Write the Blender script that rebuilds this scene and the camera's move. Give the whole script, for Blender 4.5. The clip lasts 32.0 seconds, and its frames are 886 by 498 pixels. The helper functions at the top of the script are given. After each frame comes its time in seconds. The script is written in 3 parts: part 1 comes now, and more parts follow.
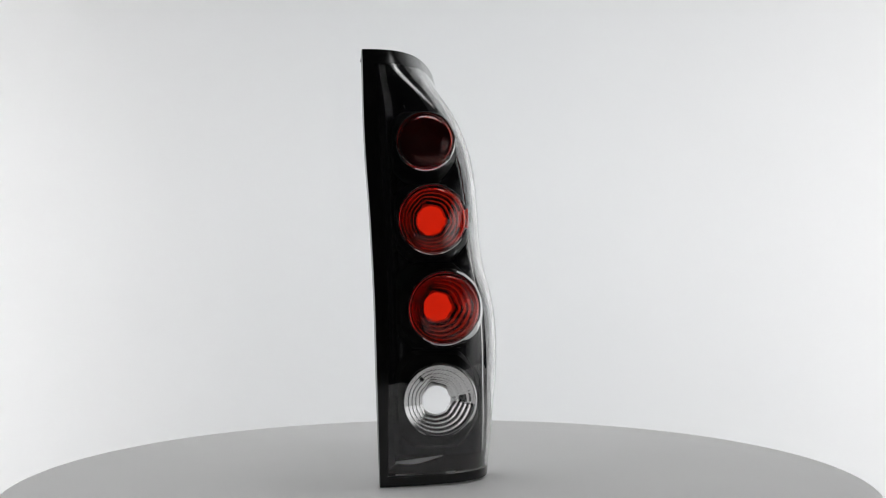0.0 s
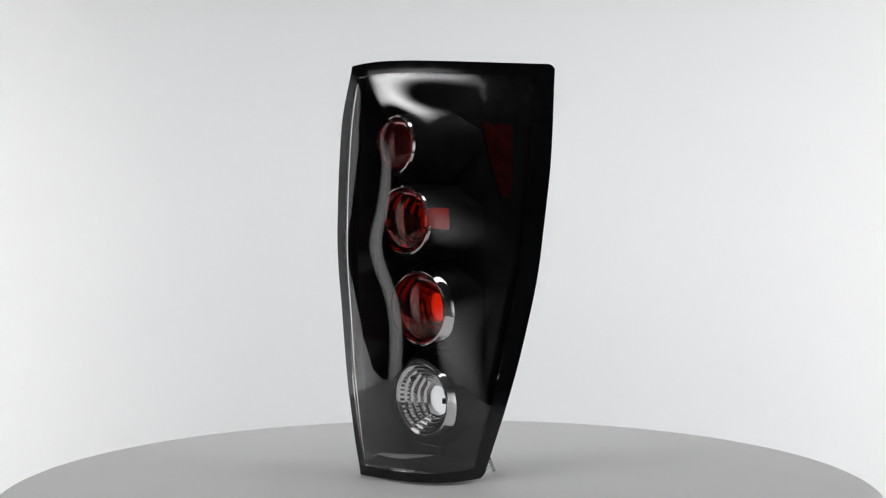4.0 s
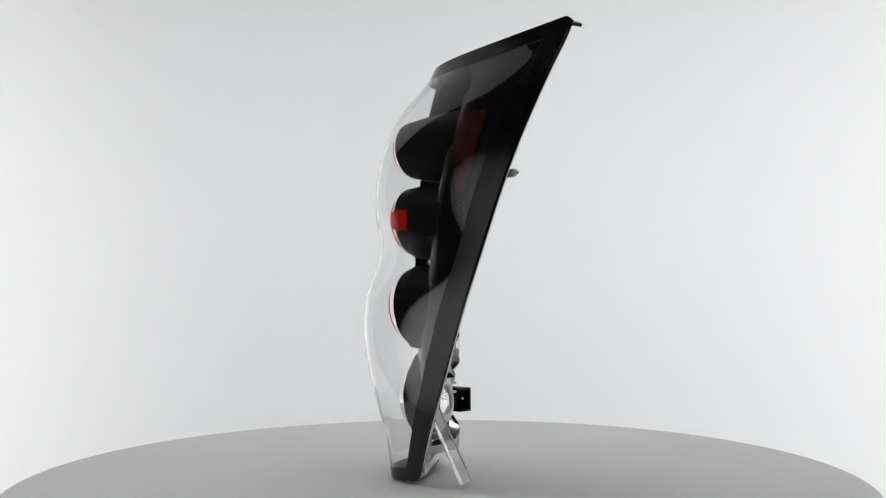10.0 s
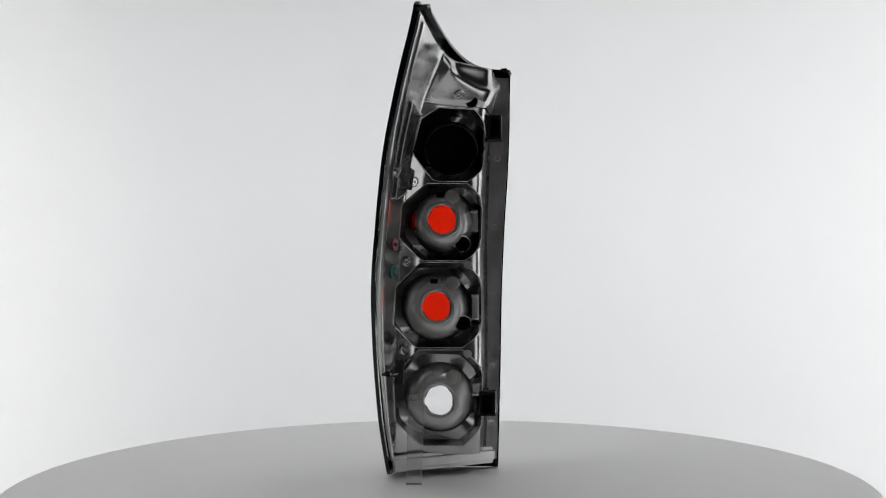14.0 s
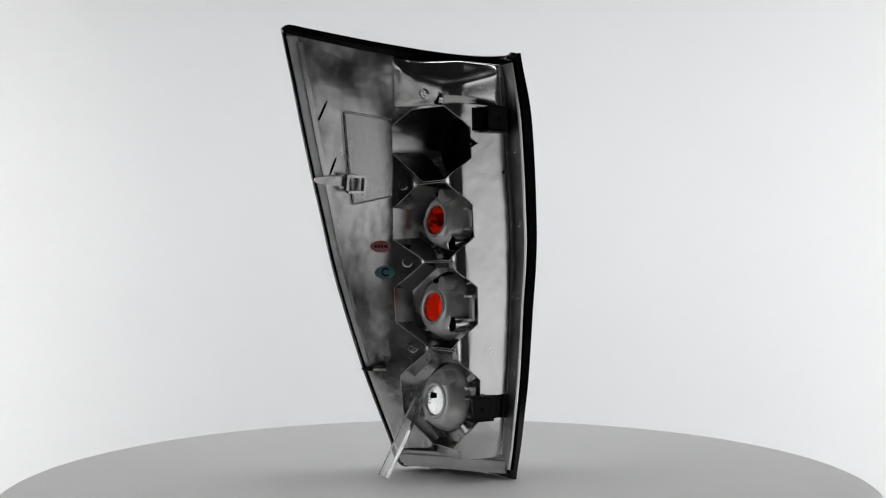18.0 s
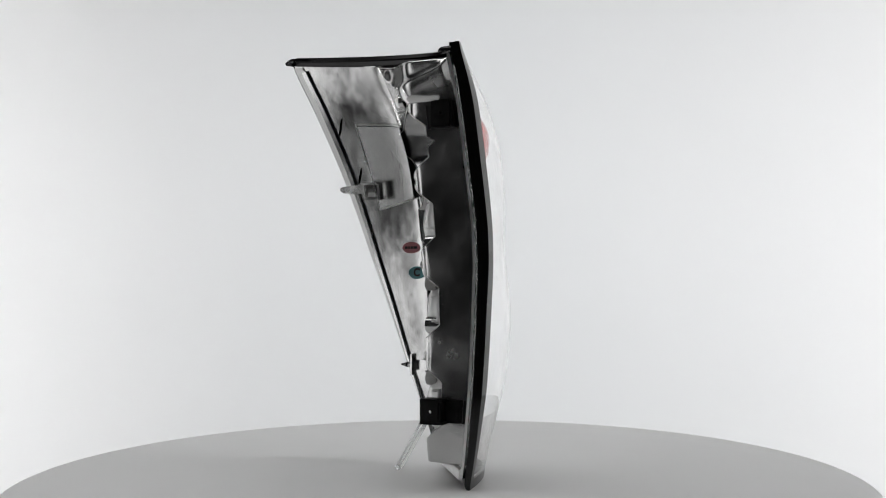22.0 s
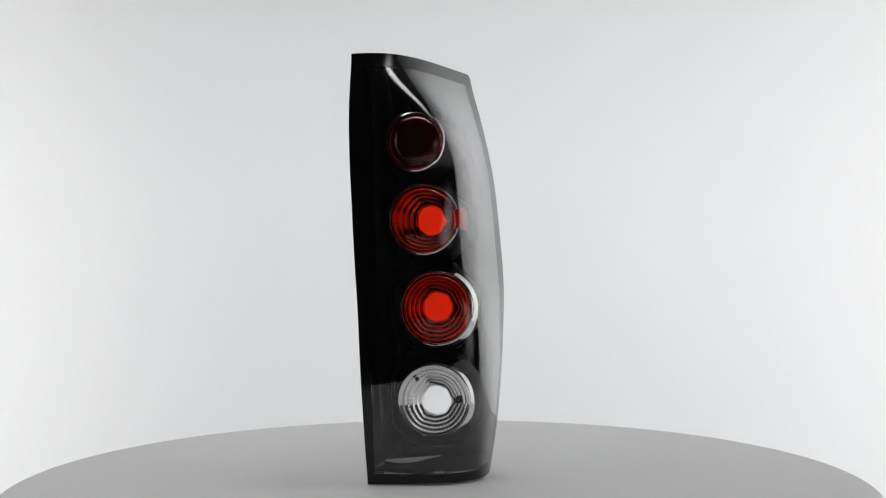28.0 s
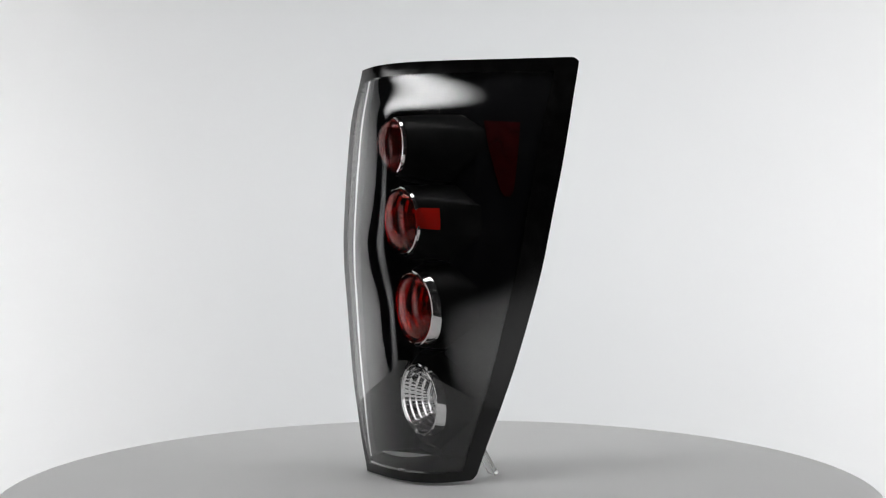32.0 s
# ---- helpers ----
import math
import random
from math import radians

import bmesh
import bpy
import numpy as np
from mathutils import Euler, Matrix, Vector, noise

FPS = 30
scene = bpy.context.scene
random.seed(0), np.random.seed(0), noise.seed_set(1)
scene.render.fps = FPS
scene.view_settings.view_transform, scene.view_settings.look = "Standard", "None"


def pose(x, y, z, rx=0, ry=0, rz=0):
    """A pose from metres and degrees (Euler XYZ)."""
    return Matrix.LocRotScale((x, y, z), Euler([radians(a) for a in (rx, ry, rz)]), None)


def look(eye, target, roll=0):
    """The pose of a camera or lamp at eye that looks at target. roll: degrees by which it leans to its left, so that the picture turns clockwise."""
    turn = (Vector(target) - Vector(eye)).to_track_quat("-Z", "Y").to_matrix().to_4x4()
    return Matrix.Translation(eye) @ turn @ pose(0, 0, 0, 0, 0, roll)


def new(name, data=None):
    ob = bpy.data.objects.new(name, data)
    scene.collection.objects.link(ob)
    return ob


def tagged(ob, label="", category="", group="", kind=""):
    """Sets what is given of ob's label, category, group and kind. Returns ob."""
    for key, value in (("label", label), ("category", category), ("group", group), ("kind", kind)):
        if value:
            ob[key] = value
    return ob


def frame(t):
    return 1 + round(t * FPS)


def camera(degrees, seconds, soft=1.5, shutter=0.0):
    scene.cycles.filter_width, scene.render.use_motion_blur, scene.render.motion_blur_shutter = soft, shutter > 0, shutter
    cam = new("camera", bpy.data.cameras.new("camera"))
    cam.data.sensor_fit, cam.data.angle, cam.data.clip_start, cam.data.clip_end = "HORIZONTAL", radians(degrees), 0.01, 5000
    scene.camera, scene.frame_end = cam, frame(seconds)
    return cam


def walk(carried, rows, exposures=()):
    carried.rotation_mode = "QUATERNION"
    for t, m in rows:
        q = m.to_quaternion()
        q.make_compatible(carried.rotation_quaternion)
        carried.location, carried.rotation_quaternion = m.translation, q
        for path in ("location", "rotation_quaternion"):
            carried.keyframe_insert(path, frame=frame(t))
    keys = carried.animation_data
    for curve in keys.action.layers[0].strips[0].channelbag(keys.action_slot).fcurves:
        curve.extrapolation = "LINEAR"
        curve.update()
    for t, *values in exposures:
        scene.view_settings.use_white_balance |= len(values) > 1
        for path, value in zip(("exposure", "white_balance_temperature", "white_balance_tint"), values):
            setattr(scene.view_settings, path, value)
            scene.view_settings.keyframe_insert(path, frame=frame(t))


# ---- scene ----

# ---------------------------------------------------------------- camera
cam = camera(46.83, 32.0, soft=1.1)
EYE = pose(0.0070, -1.2, 0.227, 91.8, 0, 0) @ pose(0, 0, 0, 0, 0, -0.35)
walk(cam, [(0.0, EYE), (32.0, EYE)])

# ---------------------------------------------------------------- world and lights
world = bpy.data.worlds.new("studio")
scene.world = world
world.use_nodes = True
world.node_tree.nodes["Background"].inputs["Color"].default_value = (0.8, 0.9, 1.0, 1)
world.node_tree.nodes["Background"].inputs["Strength"].default_value = 0.02


def softbox(name, eye, target, sx, sy, watts, colour=(1, 1, 1)):
    lamp = bpy.data.lights.new(name, "AREA")
    lamp.shape, lamp.size, lamp.size_y, lamp.energy, lamp.color = "RECTANGLE", sx, sy, watts, colour
    ob = new(name, lamp)
    ob.matrix_world = look(eye, target)
    return ob


def hot_centre(ob, across=1.0, up=2.0):
    """The diffuser is brightest in its middle and fades towards its edges, the more the larger the two powers."""
    lamp = ob.data
    lamp.use_nodes = True
    nodes, links = lamp.node_tree.nodes, lamp.node_tree.links
    geo, sep = nodes.new("ShaderNodeNewGeometry"), nodes.new("ShaderNodeSeparateXYZ")
    links.new(geo.outputs["Parametric"], sep.inputs[0])
    factors = []
    for axis in (0, 1):
        back = nodes.new("ShaderNodeMath")
        back.operation, back.inputs[0].default_value = "SUBTRACT", 1.0
        links.new(sep.outputs[axis], back.inputs[1])
        mul = nodes.new("ShaderNodeMath")
        mul.operation = "MULTIPLY"
        links.new(sep.outputs[axis], mul.inputs[0])
        links.new(back.outputs[0], mul.inputs[1])
        power = nodes.new("ShaderNodeMath")
        power.operation, power.inputs[1].default_value = "POWER", (across, up)[axis]
        links.new(mul.outputs[0], power.inputs[0])
        factors.append(power)
    total = nodes.new("ShaderNodeMath")
    total.operation = "MULTIPLY"
    links.new(factors[0].outputs[0], total.inputs[0])
    links.new(factors[1].outputs[0], total.inputs[1])
    scale = nodes.new("ShaderNodeMath")
    scale.operation, scale.inputs[1].default_value = "MULTIPLY", 2.8 * 4 ** (across + up)
    links.new(total.outputs[0], scale.inputs[0])
    links.new(scale.outputs[0], nodes["Emission"].inputs["Strength"])


hot_centre(softbox("softbox_above", (0.0, -0.12, 1.9), (0.0, -0.1, 0.0), 2.6, 0.5, 11.5))
# lamps outside the translucent tent, shining in through its sides
softbox("tent_lamp_left", (-2.2, 1.8, 0.2), (-0.66, 0.74, 0.15), 0.8, 1.6, 64, (1.0, 0.982, 0.975))
softbox("tent_lamp_right", (2.8, 1.6, 0.2), (0.84, 0.68, 0.15), 0.9, 1.6, 119, (1.0, 0.985, 0.98))
# unseen fill behind the cloth, added to brighten the middle of the backdrop
softbox("backdrop_fill", (0.3, 2.8, 0.4), (0.3, 1.0, 0.3), 2.4, 2.0, 70, (0.98, 0.992, 1.0))
# unseen fill low on the left, added so the rear metal mirrors white
softbox("low_left_fill", (-2.15, 0.75, -0.45), (-1.2, 0.35, -0.4), 0.6, 0.5, 17, (1.0, 0.99, 0.985))
# a tall wide softbox at the front on the left
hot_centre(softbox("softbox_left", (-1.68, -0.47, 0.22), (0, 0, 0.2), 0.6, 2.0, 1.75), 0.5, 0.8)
# unseen fill, low at the front right, added to be mirrored in metal
hot_centre(softbox("low_right_fill", (1.60, -0.90, 0.05), (0, 0, 0.3), 1.35, 1.5, 2.1))


# ---------------------------------------------------------------- materials
def material(name, base, rough=0.5, metal=0.0, **more):
    m = bpy.data.materials.new(name)
    m.use_nodes = True
    b = m.node_tree.nodes["Principled BSDF"]
    b.inputs["Base Color"].default_value = (*base, 1)
    b.inputs["Roughness"].default_value = rough
    b.inputs["Metallic"].default_value = metal
    if "black" in name:
        b.inputs["Specular IOR Level"].default_value = 0.4 if "rim" in name else 0.12
    for key, value in more.items():
        b.inputs[key.replace("_", " ")].default_value = value
    return m


def vary(m, low, high, scale, rough=None, bump=0.0, bump_scale=None, stretch=(1, 1, 1)):
    """Noise in colour, roughness and relief, in object space."""
    nodes, links = m.node_tree.nodes, m.node_tree.links
    b = nodes["Principled BSDF"]
    co = nodes.new("ShaderNodeTexCoord")
    mp = nodes.new("ShaderNodeMapping")
    mp.inputs["Scale"].default_value = stretch
    links.new(co.outputs["Object"], mp.inputs["Vector"])
    n = nodes.new("ShaderNodeTexNoise")
    n.inputs["Scale"].default_value, n.inputs["Detail"].default_value = scale, 9
    links.new(mp.outputs["Vector"], n.inputs["Vector"])
    ramp = nodes.new("ShaderNodeValToRGB")
    ramp.color_ramp.elements[0].position, ramp.color_ramp.elements[1].position = 0.3, 0.7
    ramp.color_ramp.elements[0].color, ramp.color_ramp.elements[1].color = (*low, 1), (*high, 1)
    links.new(n.outputs["Fac"], ramp.inputs["Fac"])
    links.new(ramp.outputs["Color"], b.inputs["Base Color"])
    if rough:
        r = nodes.new("ShaderNodeMapRange")
        r.inputs["From Min"].default_value, r.inputs["From Max"].default_value = 0.3, 0.7
        r.inputs["To Min"].default_value, r.inputs["To Max"].default_value = rough
        links.new(n.outputs["Fac"], r.inputs["Value"])
        links.new(r.outputs["Result"], b.inputs["Roughness"])
    if bump:
        f = nodes.new("ShaderNodeTexNoise")
        f.inputs["Scale"].default_value, f.inputs["Detail"].default_value = bump_scale or scale * 6, 4
        links.new(mp.outputs["Vector"], f.inputs["Vector"])
        bp = nodes.new("ShaderNodeBump")
        bp.inputs["Strength"].default_value, bp.inputs["Distance"].default_value = bump, 0.001
        links.new(f.outputs["Fac"], bp.inputs["Height"])
        links.new(bp.outputs["Normal"], b.inputs["Normal"])
    return m


def waves(m, scale, height):
    """Slow ripples of a thin moulding under its fine grain; height in millimetres."""
    nodes, links = m.node_tree.nodes, m.node_tree.links
    b = nodes["Principled BSDF"]
    co, n, bp = nodes.new("ShaderNodeTexCoord"), nodes.new("ShaderNodeTexNoise"), nodes.new("ShaderNodeBump")
    n.inputs["Scale"].default_value, n.inputs["Detail"].default_value = scale, 2
    bp.inputs["Strength"].default_value, bp.inputs["Distance"].default_value = 1.0, height * .001
    links.new(co.outputs["Object"], n.inputs["Vector"])
    links.new(n.outputs["Fac"], bp.inputs["Height"])
    if b.inputs["Normal"].is_linked:
        links.new(bp.outputs["Normal"], b.inputs["Normal"].links[0].from_node.inputs["Normal"])
    else:
        links.new(bp.outputs["Normal"], b.inputs["Normal"])
    return m


def fabric():
    """White tent cloth: half of the light comes back, half goes through."""
    m = bpy.data.materials.new("white_tent_cloth")
    m.use_nodes = True
    nodes, links = m.node_tree.nodes, m.node_tree.links
    nodes.remove(nodes["Principled BSDF"])
    d, t, mix = nodes.new("ShaderNodeBsdfDiffuse"), nodes.new("ShaderNodeBsdfTranslucent"), nodes.new("ShaderNodeMixShader")
    n, ramp, co = nodes.new("ShaderNodeTexNoise"), nodes.new("ShaderNodeValToRGB"), nodes.new("ShaderNodeTexCoord")
    n.inputs["Scale"].default_value = 1.3
    ramp.color_ramp.elements[0].color, ramp.color_ramp.elements[1].color = (0.84, 0.845, 0.848, 1), (0.865, 0.868, 0.87, 1)
    links.new(co.outputs["Object"], n.inputs["Vector"])
    links.new(n.outputs["Fac"], ramp.inputs["Fac"])
    for b in (d, t):
        links.new(ramp.outputs["Color"], b.inputs["Color"])
    mix.inputs["Fac"].default_value = 0.5
    links.new(d.outputs[0], mix.inputs[1])
    links.new(t.outputs[0], mix.inputs[2])
    links.new(mix.outputs[0], nodes["Material Output"].inputs["Surface"])
    return m


WALL = fabric()
DISC = vary(material("matt_white_board", (0.6, 0.6, 0.6), 0.6), (0.83, 0.826, 0.820), (0.87, 0.866, 0.860), 3, (0.5, 0.65), 0.05, 300)
DARK = vary(material("dark_studio", (0.03, 0.03, 0.032), 0.9), (0.014, 0.014, 0.0145), (0.022, 0.022, 0.0225), 2)
BLACK = vary(material("gloss_black_plastic", (0.006, 0.006, 0.007), 0.08), (0.004, 0.004, 0.005), (0.008, 0.008, 0.009), 25, (0.08, 0.15))
RIM = vary(material("black_rim_plastic", (0.006, 0.006, 0.006), 0.2), (0.004, 0.004, 0.004), (0.008, 0.008, 0.008), 60, (0.1, 0.2))
HOOD = vary(material("black_hood_plastic", (0.006, 0.006, 0.006), 0.5, Specular_IOR_Level=0.05), (0.004, 0.004, 0.004), (0.008, 0.008, 0.008), 60, (0.3, 0.45))
RUBBER = vary(material("black_clip_plastic", (0.012, 0.012, 0.012), 0.4), (0.008, 0.008, 0.008), (0.018, 0.018, 0.018), 80, (0.32, 0.5))
GRAIN = vary(material("grained_aluminised_plastic", (0.6, 0.6, 0.6), 0.3, 1.0), (0.50, 0.50, 0.50), (0.74, 0.74, 0.735), 650, (0.12, 0.2), 0.34, 800)
SATIN = vary(material("satin_aluminium_coat", (0.8, 0.8, 0.8), 0.35, 0.5), (0.72, 0.72, 0.72), (0.84, 0.84, 0.835), 35, (0.26, 0.4), 0.1, 500)
# pale rough metal of the added beads that stand for edge highlights
BEAD = vary(material("edge_highlight", (0.85, 0.85, 0.85), 0.4, 1.0), (0.8, 0.8, 0.8), (0.92, 0.92, 0.915), 60, (0.35, 0.5))
LIP = vary(material("bright_aluminised_edge", (0.8, 0.8, 0.8), 0.25, 1.0), (0.76, 0.76, 0.76), (0.88, 0.88, 0.875), 50, (0.32, 0.46), 0.1, 120)
METAL = waves(vary(material("aluminised_plastic", (0.5, 0.5, 0.5), 0.3, 1.0), (0.50, 0.50, 0.50), (0.78, 0.78, 0.775), 13, (0.07, 0.3), 0.05, 900), 26, .9)
# aluminised coat in a darker tone, for the shade inside the pockets
HOOD_BACK = waves(vary(material("shaded_hood_back", (0.4, 0.4, 0.4), 0.2, 1.0), (0.34, 0.34, 0.34), (0.52, 0.52, 0.518), 18, (0.12, 0.3)), 30, .5)
STEP = vary(material("bright_flange_bar", (0.8, 0.8, 0.8), 0.15, 1.0), (0.72, 0.72, 0.72), (0.86, 0.86, 0.855), 30, (0.12, 0.26), 0.08, 90)
CHROME = vary(material("chrome", (0.8, 0.8, 0.8), 0.06, 1.0), (0.84, 0.84, 0.84), (0.92, 0.92, 0.92), 40, (0.03, 0.09))
# chrome with a darker base, for the bowls behind the red lenses
DARK_CHROME = vary(material("dark_chrome", (0.5, 0.5, 0.5), 0.08, 1.0), (0.34, 0.34, 0.34), (0.42, 0.42, 0.42), 40, (0.05, 0.12))
CLEAR = material("clear_lens", (1, 1, 1), 0.0, Transmission_Weight=1.0, IOR=1.49)
ACRYLIC = material("clear_acrylic", (0.97, 0.985, 0.98), 0.02, Transmission_Weight=0.93, IOR=1.49)
RED = material("red_lens", (0.9, 0.02, 0.004), 0.01, Transmission_Weight=1.0, IOR=1.49)
DUSK = material("dark_red_lens", (0.72, 0.10, 0.08), 0.02, Transmission_Weight=1.0, IOR=1.49)
REFLECTOR = vary(material("red_reflector", (0.16, 0.006, 0.006), 0.12, Specular_IOR_Level=0.12), (0.042, 0.0012, 0.0015), (0.06, 0.0016, 0.002), 60, (0.08, 0.16), 0.3, 900)
# the reflector red in a darker tone, for the shade over the side one
SHADED_RED = vary(material("shaded_red_reflector", (0.04, 0.002, 0.002), 0.12, Specular_IOR_Level=0.3), (0.022, 0.001, 0.0012), (0.034, 0.0014, 0.0018), 60, (0.08, 0.16), 0.3, 900)
WINDOW = material("deep_red_window", (0.8, 0.018, 0.008), 0.12, Transmission_Weight=0.35, IOR=1.49)
PEG = vary(material("grey_peg", (0.4, 0.4, 0.39), 0.5), (0.36, 0.36, 0.35), (0.45, 0.45, 0.44), 90)
# black that stands for the shade inside holes, slots and slits
HOLE_SHADE = material("hole_shade", (0.003, 0.003, 0.003), 0.9, Specular_IOR_Level=0.0)


# ---------------------------------------------------------------- mesh helpers
def part(name, bm, mats, parent=None, label="", smooth=35):
    mesh = bpy.data.meshes.new(name)
    bm.to_mesh(mesh)
    bm.free()
    for m in mats if isinstance(mats, (list, tuple)) else [mats]:
        mesh.materials.append(m)
    if smooth:
        mesh.polygons.foreach_set("use_smooth", [True] * len(mesh.polygons))
        mesh.set_sharp_from_angle(angle=radians(smooth))
    ob = new(name, mesh)
    if parent:
        ob.parent = parent
    if label:
        tagged(ob, label)
    return ob


def shell(f, us, vs, thick, keep=None, out=1.0):
    """A closed shell over the grid f(u, v): material 0 on the side of the normal, 1 on the other, 0 on the rims."""
    bm = bmesh.new()
    grid = [[Vector(f(u, v)) for v in vs] for u in us]
    nu, nv = len(us), len(vs)
    top, low = {}, {}

    def normal(i, j):
        a = grid[min(i + 1, nu - 1)][j] - grid[max(i - 1, 0)][j]
        b = grid[i][min(j + 1, nv - 1)] - grid[i][max(j - 1, 0)]
        return a.cross(b).normalized() * out

    def vert(store, i, j):
        if (i, j) not in store:
            store[i, j] = bm.verts.new(grid[i][j] - (normal(i, j) * thick if store is low else Vector((0, 0, 0))))
        return store[i, j]

    cells = {(i, j) for i in range(nu - 1) for j in range(nv - 1) if keep is None or keep(us[i], us[i + 1], vs[j], vs[j + 1])}
    for i, j in cells:
        ring = [(i, j), (i + 1, j), (i + 1, j + 1), (i, j + 1)]
        if out < 0:
            ring.reverse()
        bm.faces.new([vert(top, *k) for k in ring])
        bm.faces.new([vert(low, *k) for k in reversed(ring)]).material_index = 1
        for (di, dj), (p, q) in (((0, -1), ((i, j), (i + 1, j))), ((1, 0), ((i + 1, j), (i + 1, j + 1))),
                                 ((0, 1), ((i + 1, j + 1), (i, j + 1))), ((-1, 0), ((i, j + 1), (i, j)))):
            if (i + di, j + dj) not in cells:
                loop = [vert(top, *q), vert(top, *p), vert(low, *p), vert(low, *q)]
                bm.faces.new(loop if out > 0 else loop[::-1])
    return bm


def box(bm, lo, hi, m=Matrix(), bevel=0.0):
    made = bmesh.ops.create_cube(bm, size=1.0)["verts"]
    lo, hi = Vector(lo), Vector(hi)
    bmesh.ops.transform(bm, matrix=m @ Matrix.Translation((lo + hi) / 2) @ Matrix.Diagonal((*(hi - lo), 1)), verts=made)
    if bevel:
        bmesh.ops.bevel(bm, geom=list({e for w in made for e in w.link_edges}), offset=bevel, segments=2, affect="EDGES", profile=0.5)
    return bm


def frame_at(centre, normal):
    """A placement whose z runs along the normal."""
    return Matrix.Translation(centre) @ Vector(normal).normalized().to_track_quat("Z", "Y").to_matrix().to_4x4()


def revolve(profile, m=Matrix(), n=48, wrap=False):
    """A surface turned about z from (radius, height) pairs."""
    bm = bmesh.new()
    rings = []
    for r, z in profile:
        if r < 1e-6:
            rings.append([bm.verts.new(m @ Vector((0, 0, z)))] * n)
        else:
            rings.append([bm.verts.new(m @ Vector((r * math.cos(2 * math.pi * k / n), r * math.sin(2 * math.pi * k / n), z))) for k in range(n)])
    pairs = list(zip(rings, rings[1:])) + ([(rings[-1], rings[0])] if wrap else [])
    for a, b in pairs:
        for k in range(n):
            face = []
            for w in (a[k], a[(k + 1) % n], b[(k + 1) % n], b[k]):
                if w not in face:
                    face.append(w)
            if len(face) > 2:
                bm.faces.new(face)
    bmesh.ops.recalc_face_normals(bm, faces=bm.faces)
    return bm


def curve_of(zs, values):
    """A smooth curve through knots, by monotone cubic pieces."""
    zs, values = np.array(zs, float), np.array(values, float)
    slope = np.diff(values) / np.diff(zs)
    tangent = np.concatenate([[slope[0]], np.where(slope[1:] * slope[:-1] > 0, 2 * slope[1:] * slope[:-1] / (slope[1:] + slope[:-1] + 1e-12), 0), [slope[-1]]])

    def raw(z):
        z = min(max(z, zs[0]), zs[-1])
        k = min(int(np.searchsorted(zs, z, "right")) - 1, len(zs) - 2)
        h = zs[k + 1] - zs[k]
        s = (z - zs[k]) / h
        return float((1 + 2 * s) * (1 - s) ** 2 * values[k] + s * (1 - s) ** 2 * h * tangent[k] + s * s * (3 - 2 * s) * values[k + 1] + s * s * (s - 1) * h * tangent[k + 1])

    def at(z):
        return sum(raw(z + d) for d in (-.012, -.006, 0, .006, .012)) / 5

    return at


# ---------------------------------------------------------------- studio
def studio():
    r, z0, z1 = 1.5, -0.9, 2.2
    vs = [z0 + (z1 - z0) * k / 24 for k in range(25)]

    def cloth(u, z):
        """Upright cloth round the back; its low left edge slants forward, added for reflections."""
        forward = min(1, max(0, (-.04 - z) / .25))
        a = radians(16 + (149 + 17 * forward) * u)
        return r * math.cos(a), r * math.sin(a), z

    bm = shell(cloth, [k / 40 for k in range(41)], vs, 0.003, out=-1.0)
    tagged(part("backdrop", bm, [WALL, WALL]), "white translucent cloth wall of a photo tent", "backdrop", kind="structure")
    # unseen white floor added to be mirrored, sagging a little towards its middle
    ring = [radians(a) for a in range(-40, 245, 5)]
    bm = shell(lambda a, d: (d * math.cos(a), d * math.sin(a), -0.56 + .02 * math.sin(3 * a) * (d - .3)), ring, [.3 + .13 * k for k in range(10)], 0.003)
    tagged(part("floor_reflector", bm, [WALL, WALL]), "unseen white translucent cloth floor, added to be mirrored in the metal", "backdrop", kind="structure")
    bm = box(bmesh.new(), (-4, -4, -0.95), (4, 3, -0.9))
    tagged(part("floor", bm, DARK), "dark studio floor", "floor", kind="structure")
    bm = box(bmesh.new(), (-4, -4, 2.9), (4, 3, 2.95))
    tagged(part("ceiling", bm, DARK), "dark studio ceiling", "ceiling", kind="structure")
    for name, lo, hi in (("wall_south", (-4, -4.1, -0.9), (4, -4, 2.9)), ("wall_north", (-4, 3, -0.9), (4, 3.1, 2.9)),
                         ("wall_west", (-4.1, -4, -0.9), (-4, 3, 2.9)), ("wall_east", (4, -4, -0.9), (4.1, 3, 2.9))):
        tagged(part(name, box(bmesh.new(), lo, hi), DARK), "plain dark studio wall", "wall", kind="structure")


studio()


table = tagged(new("turntable"), "round matt white motorised display turntable", "turntable")
R = 0.4825
part("disc", revolve([(0, 0), (R - 0.002, 0), (R, -0.002), (R, -0.016), (R - 0.002, -0.018), (0, -0.018)], n=160), DISC, table)
part("column", revolve([(0, -0.02), (0.16, -0.02), (0.16, -0.86), (0.22, -0.88), (0.22, -0.9), (0, -0.9)], n=48), RUBBER, table)

# ---------------------------------------------------------------- tail light: outer form
KNOTS = (0, .04, .08, .12, .20, .25, .27, .31, .36, .42, .455, .487, .510)
back_x = curve_of(KNOTS, (-.065, -.0660, -.0670, -.0680, -.0695, -.0715, -.0725, -.075, -.079, -.082, -.0830, -.0845, -.0855))
back_y = curve_of(KNOTS, (-.060, -.066, -.070, -.074, -.079, -.0815, -.0815, -.079, -.0745, -.068, -.062, -.055, -.052))
bend_x = curve_of(KNOTS, (.062, .068, .075, .079, .0705, .057, .055, .052, .046, .026, .001, -.016, -.020))
bend_y = curve_of(KNOTS, (-.051, -.061, -.074, -.081, -.081, -.084, -.084, -.082, -.079, -.0755, -.069, -.054, -.048))
